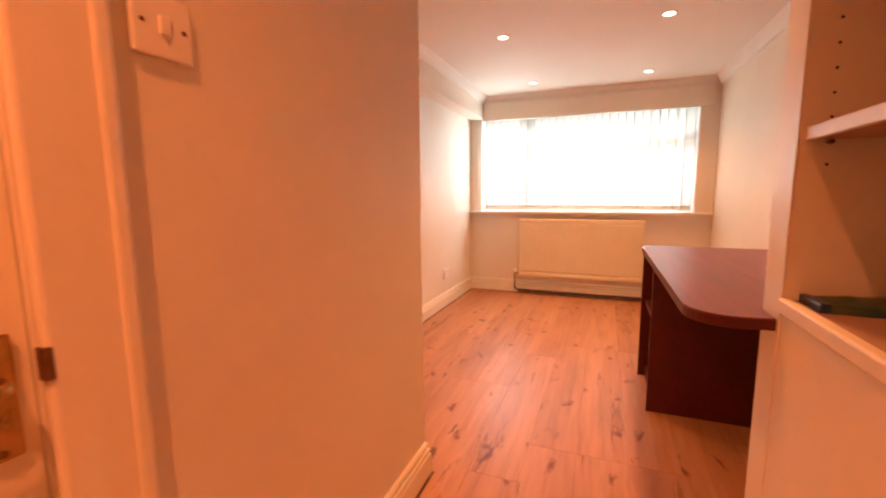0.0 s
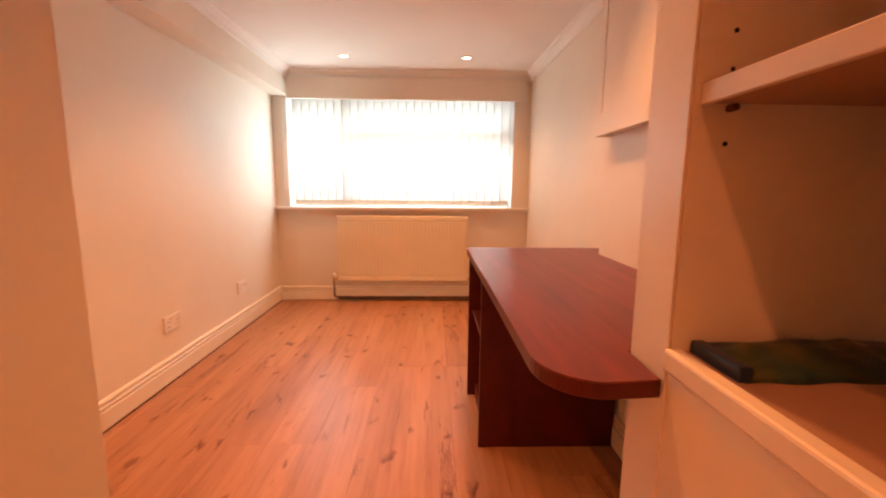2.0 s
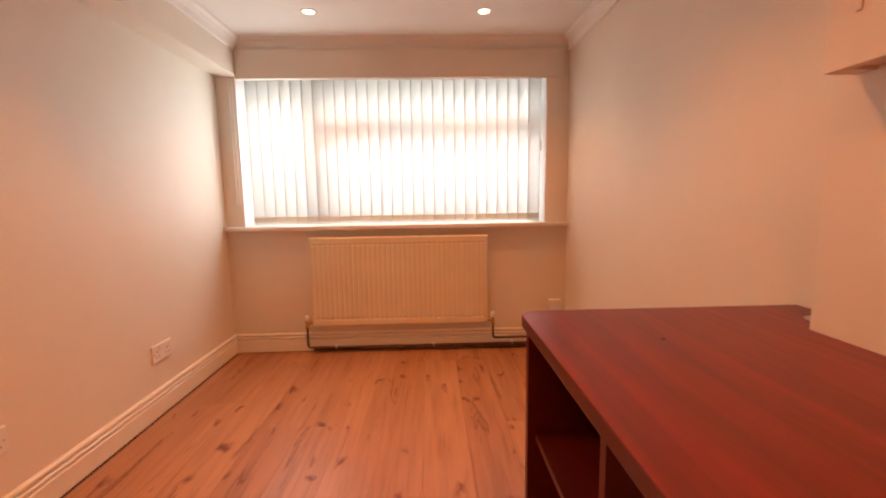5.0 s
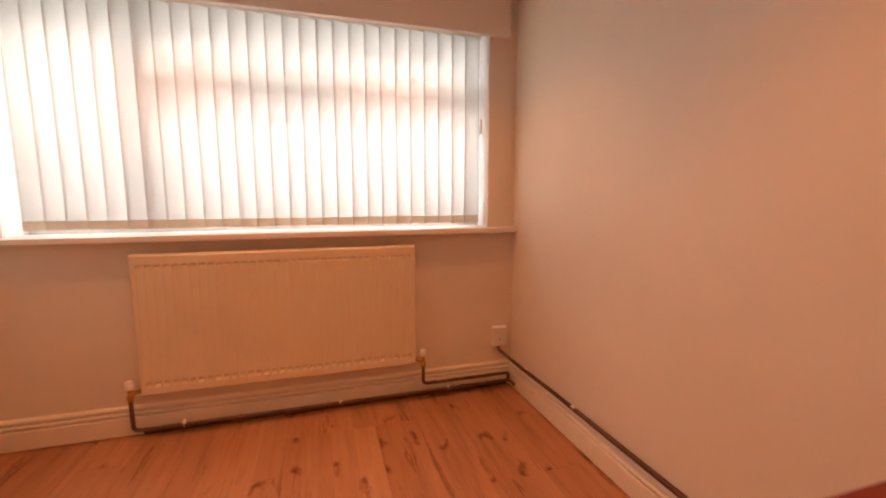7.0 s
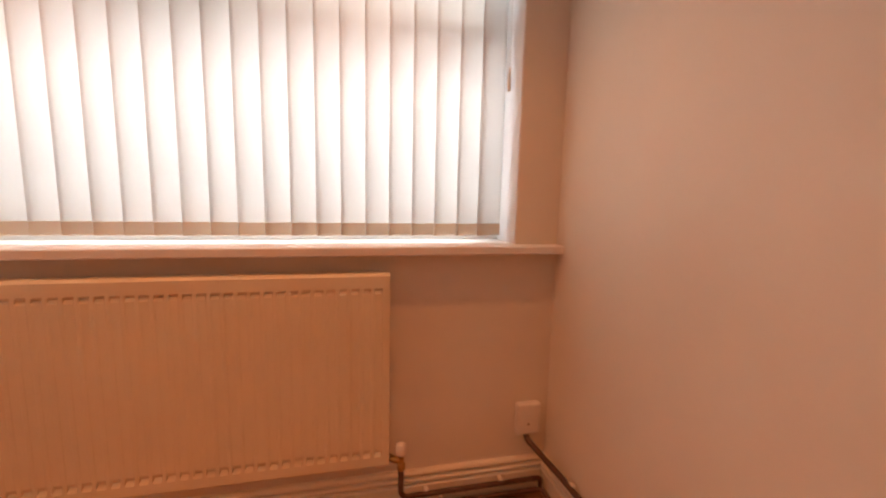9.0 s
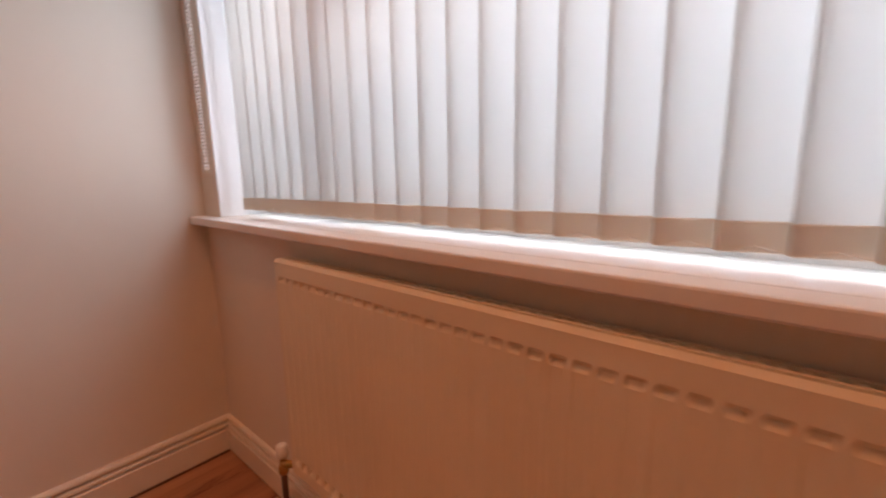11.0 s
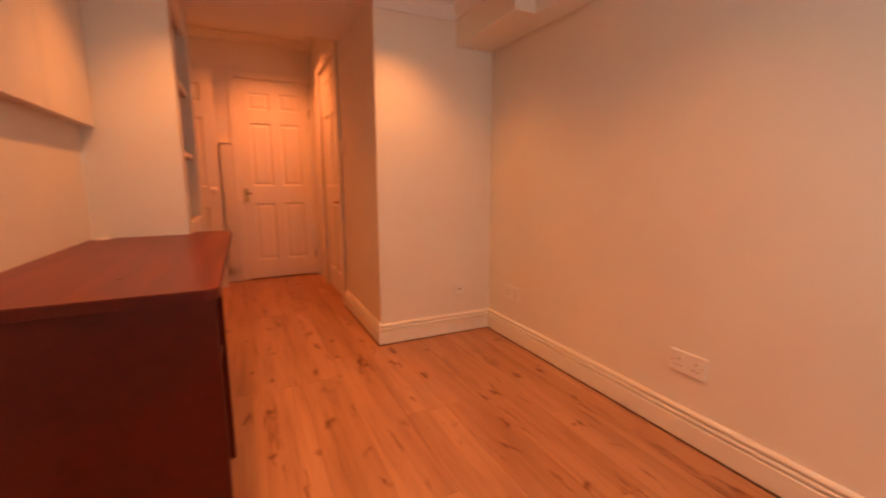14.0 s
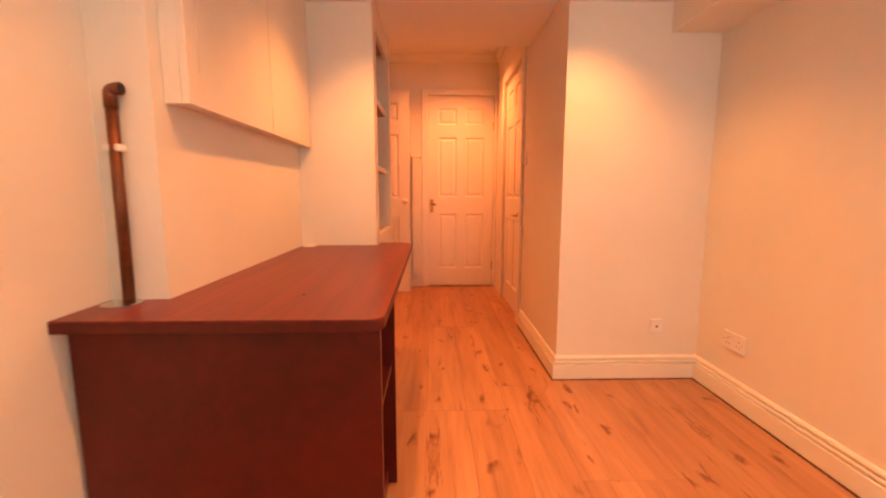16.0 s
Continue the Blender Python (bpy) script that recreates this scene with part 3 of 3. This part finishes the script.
DKBLUE = surface("blue_seal", (0.012, 0.03, 0.07), 0.3, vary=0.1)
for k in (0, 1):
    part("seal", box(1.800 + 0.332 * k, 1.820 + 0.332 * k, SH_Y0 - 0.108, SH_Y0 - 0.006, 0.7965, 0.818, bevel=0.003), DKBLUE, packet, "dark blue crimped seal")

# ---- desk ----
desk = thing("desk", "long mahogany-finish built-in desk with open side shelves", "desk")
T0, T1 = 0.721, 0.751
DX0, DY0, DY1 = 1.580, -1.768, -3.217


def arc(cx, cy, r, a0, a1, n=8):
    return [(cx + r * math.cos(radians(a0 + (a1 - a0) * k / n)), cy + r * math.sin(radians(a0 + (a1 - a0) * k / n))) for k in range(n + 1)]


outline = [(east(DY0) - 0.003, DY0), *arc(DX0 + 0.035, DY0 - 0.035, 0.035, 90, 180), *arc(DX0 + 0.11, DY1 + 0.10, 0.105, 180, 262), (NIB_X - 0.010, DY1 + 0.004), (NIB_X - 0.010, NIB + 0.003), (BOXED - 0.003, NIB + 0.003), (BOXED - 0.003, BOX_Y + 0.003), (east(BOX_Y + 0.003) - 0.003, BOX_Y + 0.003)]
part("desktop", slab(outline, T1 - 0.004, T1, 0.0012), DESKTOP, desk, "red-brown mahogany-grain worktop with rounded corners")
part("edge_band", slab(outline, T0, T1 - 0.0042, 0.002), DESK_SHADED, desk, "mahogany worktop edge with shade put into its colour")
part("end_panel", box(1.592, 2.30, -1.825, -1.802, 0.0, T0), DESK_SHADED, desk)
part("divider_panel", box(1.601, 2.15, -2.258, -2.238, 0.0, T0), DESK_SHADED, desk)
part("back_panel", box(2.13, 2.15, -2.238, -1.825, 0.0, T0), DESK_SHADED, desk)
part("shelf", box(1.612, 2.13, -2.238, -1.825, 0.43, 0.448, bevel=0.001), DESK_SHADED, desk)
part("plinth", box(1.63, 2.13, -2.238, -1.825, 0.0, 0.06), DESK_SHADED, desk)

part("screw_hole", lathe([(0.005, 0.0002), (0.005, 0.0008), (0.003, 0.001)], (1.826, -2.0, T1), "z", 12), HOLE, desk)

# ---- wall cupboard ----
cup = thing("wall_cupboard", "cream painted double-door cupboard hung above the desk", "cupboard")
CX, CY0, CY1, CZ = 2.100, -2.009, NIB + 0.002, 1.261
part("carcass", box(CX + 0.02, BOXED, CY1, -2.045, CZ + 0.006, CEILING - 0.002), CUPB, cup)
part("side_panel", box(CX + 0.0205, BOXED - 0.002, -2.0455, CY0, CZ, CEILING - 0.07), CUPB, cup)
mid = -2.582
for a, b in ((CY0, mid + 0.0015), (mid - 0.0015, CY1 + 0.004)):
    cup_door = part("cupboard_door", box(CX, CX + 0.02, b, a, CZ, CEILING - 0.004, bevel=0.002), CUPB, cup)
    if a == CY0:
        part("pull_strip", box(CX - 0.003, CX, a - 0.062, a - 0.052, CZ + 0.09, CEILING - 0.02, bevel=0.002), CUPB, cup_door)

# ---- pipe standing on the desk ----
riser = thing("copper_pipe", "tarnished copper pipe rising from a plate on the desk", "pipe")
PX, PY = 2.259, -1.944
part("pipe", tube([(PX, PY, T1), (PX - 0.004, PY, 1.266)], 0.0135, 16, 0.03), COPPER, riser, smooth=True)
part("elbow", tube([(PX - 0.004, PY, 1.236), (PX - 0.004, PY, 1.279), (PX - 0.034, PY + 0.004, 1.281)], 0.0152, 16, 0.030), COPPER, riser, smooth=True)
part("bore", tube([(PX - 0.033, PY + 0.004, 1.281), (PX - 0.0346, PY + 0.0042, 1.281)], 0.0115, 14), HOLE, riser)
part("pipe_clip", boxes((PX - 0.02, PX + 0.022, PY - 0.018, PY + 0.012, 1.132, 1.150), bevel=0.004), SOCK, riser, "white plastic pipe clip")
part("floor_plate", lathe([(0.046, 0.0), (0.046, 0.002), (0.040, 0.004), (0.016, 0.006)], (PX - 0.002, PY + 0.028, T1), "z", 24), CHROME, riser, "thin bright metal collar")
grommet = thing("cable_cap", "flat round plastic cable cap on the desk corner", "cap")
part("disc", lathe([(0.035, 0.0), (0.035, 0.004), (0.028, 0.007), (0.01, 0.008)], (2.118, NIB + 0.045, T1), "z", 20), SOCK, grommet)

# ---- radiator ----
rad = thing("radiator", "cream fluted panel radiator below the window", "radiator")
RX0, RX1, RZ0, RZ1, RF, RB = 0.550, 1.733, 0.188, 0.790, -0.052, -0.016
flutes = 35
pitch = (RX1 - RX0 - 0.03) / flutes
xs, ds = [RX0], [0]
for i in range(flutes):
    a = RX0 + 0.015 + i * pitch
    for f, d in ((0.05, 0), (0.15, 1), (0.70, 1), (0.82, 0)):
        xs.append(a + f * pitch)
        ds.append(d)
xs.append(RX1)
ds.append(0)
levels = [(RZ0, 0.004, 0), (RZ0 + 0.006, 0, 0), (RZ0 + 0.034, 0, 0), (RZ0 + 0.047, 0, 1.9), (RZ0 + 0.060, 0, 0.25), (RZ1 - 0.060, 0, 0.25), (RZ1 - 0.050, 0, 1.4), (RZ1 - 0.042, 0, 0), (RZ1 - 0.008, 0, 0), (RZ1, 0.006, 0)]
bm = bmesh.new()
rows = [[bm.verts.new((x, RF + back + 0.0044 * d * on, z)) for x, d in zip(xs, ds)] for z, back, on in levels]
for r0, r1 in zip(rows, rows[1:]):
    for k in range(len(xs) - 1):
        bm.faces.new((r0[k], r0[k + 1], r1[k + 1], r1[k]))
part("front_panel", bm, RADP, rad)
part("body", boxes((RX0 + 0.004, RX1 - 0.004, RF + 0.0095, RF + 0.016, RZ0 + 0.002, RZ1 - 0.004), (RX0 + 0.01, RX1 - 0.01, RB - 0.004, RB, RZ0 + 0.01, RZ1 - 0.01)), RADP, rad)
bm = bmesh.new()
for i in range(70):
    a = RX0 + 0.02 + i * (RX1 - RX0 - 0.04) / 70
    add_box(bm, a, a + 0.003, RF + 0.016, RB - 0.004, RZ0 + 0.03, RZ1 - 0.03)
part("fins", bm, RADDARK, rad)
for a in (RX0, RX1 - 0.004):
    part("side_cover", box(a, a + 0.004, RF + 0.003, RB, RZ0 + 0.01, RZ1 - 0.002, bevel=0.0015), RADP, rad)
bm = boxes((RX0 + 0.004, RX1 - 0.004, RF + 0.012, RF + 0.018, RZ1 - 0.006, RZ1 + 0.001), (RX0 + 0.004, RX1 - 0.004, RB - 0.006, RB, RZ1 - 0.006, RZ1 + 0.001))
for i in range(60):
    a = RX0 + 0.012 + i * (RX1 - RX0 - 0.024) / 60
    add_box(bm, a, a + 0.009, RF + 0.018, RB - 0.006, RZ1 - 0.005, RZ1 - 0.001)
part("top_grille", bm, RADP, rad)
for bx in (0.75, 1.48):
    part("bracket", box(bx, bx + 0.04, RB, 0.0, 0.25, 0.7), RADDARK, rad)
for vx, sx in ((RX0 - 0.038, 1), (RX1 + 0.036, -1)):
    valve = part("valve", lathe([(0.011, -0.035), (0.013, -0.03), (0.013, -0.012), (0.009, -0.01), (0.009, 0.012), (0.012, 0.014), (0.012, 0.02)], (vx, -0.06, 0.211), "z", 16), BRASS, rad, smooth=True)
    part("valve_cap", lathe([(0.0155, 0.018), (0.0165, 0.024), (0.015, 0.05), (0.008, 0.054)], (vx, -0.06, 0.211), "z", 16), SOCK, valve, "white plastic valve cap", smooth=True)
    part("union", tube([(vx, -0.06, 0.21), (vx + sx * 0.012, -0.06, 0.21), (vx + sx * 0.040, -0.036, 0.21)], 0.0105, 12), BRASS, valve, smooth=True)

# ---- heating pipes ----
def pipe_thing(label, points, radius, clips):
    p = thing("heating_pipe", label, "pipe", "heating pipes")
    part("pipe", tube(points, radius, 12, 0.025), OLDPIPE, p, smooth=True)
    for c in clips:
        part("pipe_clip", boxes((c[0] - 0.0075, c[0] + 0.0075, c[1] - 0.012, c[1] + 0.012, c[2] - 0.012, c[2] + 0.012), bevel=0.0035), SOCK, p, "white plastic pipe clip")
    return p


pipe_thing("dark heating pipe along the floor under the radiator", [(RX0 - 0.038, -0.06, 0.18), (RX0 - 0.038, -0.06, 0.043), (2.245, -0.06, 0.043), (2.245, -0.12, 0.043)], 0.0085, [(0.70, -0.055, 0.047), (1.36, -0.055, 0.047), (1.90, -0.055, 0.047)])
pipe_thing("second dark heating pipe low on the skirting", [(RX0 - 0.01, -0.034, 0.020), (2.24, -0.034, 0.020)], 0.0085, [])
pipe_thing("dark heating pipe from the radiator valve to the corner", [(RX1 + 0.036, -0.06, 0.18), (RX1 + 0.036, -0.06, 0.084), (2.24, -0.06, 0.084), (2.24, -0.06, 0.048)], 0.0085, [(1.85, -0.05, 0.084), (2.10, -0.05, 0.084)])
pipe_thing("dark heating pipe along the top of the side skirting", [(2.20, -0.012, 0.235), (2.20, -0.022, 0.205), (2.255, -0.15, 0.155), (east(-0.45) - 0.014, -0.45, 0.150), (east(-1.8) - 0.014, -1.80, 0.149)], 0.0095, [(2.266, -0.208, 0.154), (east(-0.6) - 0.014, -0.60, 0.150), (east(-1.2) - 0.014, -1.2, 0.150)])

# ---- electrical ----
def socket_plate(name, label, category, width, holes):
    """Plate in the xz plane, facing -y, centred on its origin."""
    s = thing(name, label, category)
    part("plate", box(-width / 2, width / 2, -0.010, 0.0, -0.043, 0.043, bevel=0.003), SOCK, s)
    for hx in holes:
        part("rocker_switch", box(hx + 0.012, hx + 0.022, -0.0135, -0.009, 0.012, 0.030, bevel=0.0015), SOCK, s)
        bm = boxes((hx - 0.0025, hx + 0.0025, -0.0106, -0.009, 0.004, 0.014), (hx - 0.014, hx - 0.007, -0.0106, -0.009, -0.019, -0.014), (hx + 0.007, hx + 0.014, -0.0106, -0.009, -0.019, -0.014))
        part("pin_slots", bm, SLOT, s)
    for sx in (-1, 1):
        part("screw", lathe([(0.0035, -0.009), (0.0035, -0.0108), (0.002, -0.0112)], (sx * (width / 2 - 0.013), 0, 0), "y", 10), BRASS, s)
    return s


double = (-0.036, 0.036)
s1 = socket_plate("wall_socket", "white double wall socket above the skirting", "socket", 0.146, double)
s1.matrix_basis = pose(0.0, -0.771, 0.306, 0, 0, 90)
for sy, sz in ((-1.605, 0.311), (-2.780, 0.311)):
    copy_thing(s1, pose(0.0, sy, sz, 0, 0, 90))
phone = thing("phone_socket", "small white telephone socket on the jutting wall", "socket")
part("plate", box(-0.034, 0.034, 0.0, 0.012, -0.036, 0.036, bevel=0.004), SOCK, phone)
part("jack", box(-0.007, 0.006, 0.0115, 0.0128, -0.010, 0.004), SLOT, phone)
phone.matrix_basis = pose(0.239, PIER_Y, 0.304)
fused = thing("junction_box", "white plastic junction box with a pipe below it", "junction box")
part("box", box(2.160, 2.245, -0.03, 0.0, 0.222, 0.332, bevel=0.008), SOCK, fused)
part("screw", lathe([(0.004, -0.0295), (0.004, -0.0312), (0.002, -0.0316)], (2.2, 0, 0.262), "y", 10), BROWN, fused)
light_switch = thing("light_switch", "white square light switch with one rocker", "switch")
part("plate", box(PIER_X, PIER_X + 0.010, -3.990, -3.904, 1.238, 1.324, bevel=0.003), SOCK, light_switch)
part("rocker", box(PIER_X + 0.009, PIER_X + 0.0145, -3.954, -3.940, 1.268, 1.294, bevel=0.002), SOCK, light_switch)
for sy in (-3.977, -3.917):
    part("screw", lathe([(0.0035, 0.009), (0.0035, 0.0108), (0.002, 0.0112)], (PIER_X, sy, 1.281), "x", 10), BROWN, light_switch)

# ---- recessed ceiling lights ----
def downlight(x, y, z, power, spread, colour, name_group="recessed ceiling lights"):
    d = thing("ceiling_light", "small round recessed halogen ceiling light, lit", "light", name_group, at=(x, y, z))
    part("rim", lathe([(0.030, -0.001), (0.032, -0.005), (0.040, -0.006), (0.043, -0.003), (0.043, 0.0)], (0, 0, 0), "z", 24), SOCK, d, smooth=True)
    part("bulb", lathe([(0.0295, -0.0035), (0.02, -0.0045), (0.004, -0.005)], (0, 0, 0), "z", 20), BULB, d)
    data = bpy.data.lights.new("ceiling_lamp", "SPOT")
    data.energy, data.color, data.spot_size, data.spot_blend, data.shadow_soft_size = power, colour, radians(spread), 1.0, 0.025
    lamp = new("ceiling_lamp", data)
    lamp.matrix_world = look((x, y, z - 0.02), (x, y - 0.0001, 0))
    return d


for ly, power in ((-0.405, 20.0), (-1.60, 25.5), (-2.69, 28.5)):
    for lx in (0.722, 1.669):
        downlight(lx, ly, CEILING, power, 114, WARM)
downlight(1.22, -4.80, HALL_CEILING, HALL_LAMP, 124, HALL_WARM)

# ---- vertical blind ----
blind = thing("vertical_blind", "closed cream vertical slat blind hanging in the window", "blind")
BY, BX0, BX1 = 0.078, 0.165, 2.105
part("headrail", box(BX0 - 0.02, BX1 + 0.01, BY - 0.02, BY + 0.02, 1.822, 1.856, bevel=0.003), SOCK, blind)
N_SLAT, SLAT_W = 27, 0.089
step = (BX1 - BX0 - 0.07) / (N_SLAT - 1)
for i in range(N_SLAT):
    turn = radians(17 + random.uniform(-2.2, 2.2))
    cx = BX0 + 0.035 + i * step
    bm = bmesh.new()
    n, th = 8, 0.0009
    z0s, z1s = 0.889 + random.uniform(-0.002, 0.002), 1.822
    loops = []
    for z in (z0s, z1s):
        front, back = [], []
        for k in range(n + 1):
            u = (k / n - 0.5) * SLAT_W
            bow = 0.003 * (1 - (2 * k / n - 1) ** 2)
            for y, keep in ((-bow, front), (-bow + th, back)):
                keep.append(bm.verts.new((cx + u * math.cos(turn) - y * math.sin(turn), BY + u * math.sin(turn) + y * math.cos(turn), z)))
        loops.append(front + back[::-1])
    count = len(loops[0])
    for k in range(count):
        j = (k + 1) % count
        bm.faces.new((loops[0][k], loops[0][j], loops[1][j], loops[1][k]))
    bm.faces.new(loops[0])
    bm.faces.new(loops[1][::-1])
    slat = part("slat", bm, SLAT, blind, smooth=True)
    wb = box(-SLAT_W / 2 + 0.001, SLAT_W / 2 - 0.001, -0.0062, 0.0035, 0.8868, 0.925, bevel=0.002)
    bmesh.ops.transform(wb, matrix=pose(cx, BY, 0, 0, 0, math.degrees(turn)), verts=wb.verts)
    part("weight", wb, WEIGHT, slat, "beige weighted pocket at the slat foot")
bm = bmesh.new()
for i in range(N_SLAT - 1):
    a = BX0 + 0.035 + i * step
    pts = [(a + step * f, BY - 0.012, 0.896 - 0.007 * math.sin(math.pi * f)) for f in (0, 0.25, 0.5, 0.75, 1)]
    add_tube(bm, pts, 0.0011, 5, 0.004)
part("link_chain", bm, SOCK, blind)
bm = bmesh.new()
for cx in (0.091, 0.110):
    for k in range(74):
        z = 1.80 - k * 0.0107
        v = bmesh.ops.create_icosphere(bm, subdivisions=1, radius=0.0048)["verts"]
        bmesh.ops.translate(bm, vec=(cx + 0.0008 * math.sin(k * 0.3), -0.018, z), verts=v)
part("pull_chain", bm, SOCK, blind, "white bead chain")
part("pull_cord", boxes((2.112, 2.1135, 0.055, 0.0565, 1.42, 1.79)), SOCK, blind)
part("cord_weight", lathe([(0.003, 1.42), (0.006, 1.40), (0.0065, 1.36), (0.004, 1.345)], (2.1128, 0.0558, 0), "z", 12), SOCK, blind)

# ---- floor planks ----
floor = thing("floor", "orange pine plank floor with dark knots", "floor", kind="structure")
PW = 0.19
plank_meshes = {}


def plank_mesh(width, length):
    key = (round(width, 3), round(length, 3))
    if key not in plank_meshes:
        bm = box(0.0003, width - 0.0003, 0.0003, length - 0.0003, -0.014, 0.0, bevel=0.0007, segments=1)
        me = mesh_of(bm, "plank")
        me.materials.append(PINE)
        plank_meshes[key] = me
    return plank_meshes[key]


rng = random.Random(4)
x, row = -0.02, 0
while x < 2.32:
    low = END - 0.12 if x + PW > PIER_X - 0.14 else -3.2
    y = 0.02 - rng.choice((0.25, 0.5, 0.75, 1.0, 1.2))
    ends = [0.02]
    while y > low + 0.2:
        ends.append(y)
        y -= 1.25
    ends.append(low)
    for top, bottom in zip(ends, ends[1:]):
        ob = new("plank", plank_mesh(PW, round(top - bottom, 2)))
        ob.parent, ob.location = floor, (x, bottom, 0)
    x += PW
    row += 1
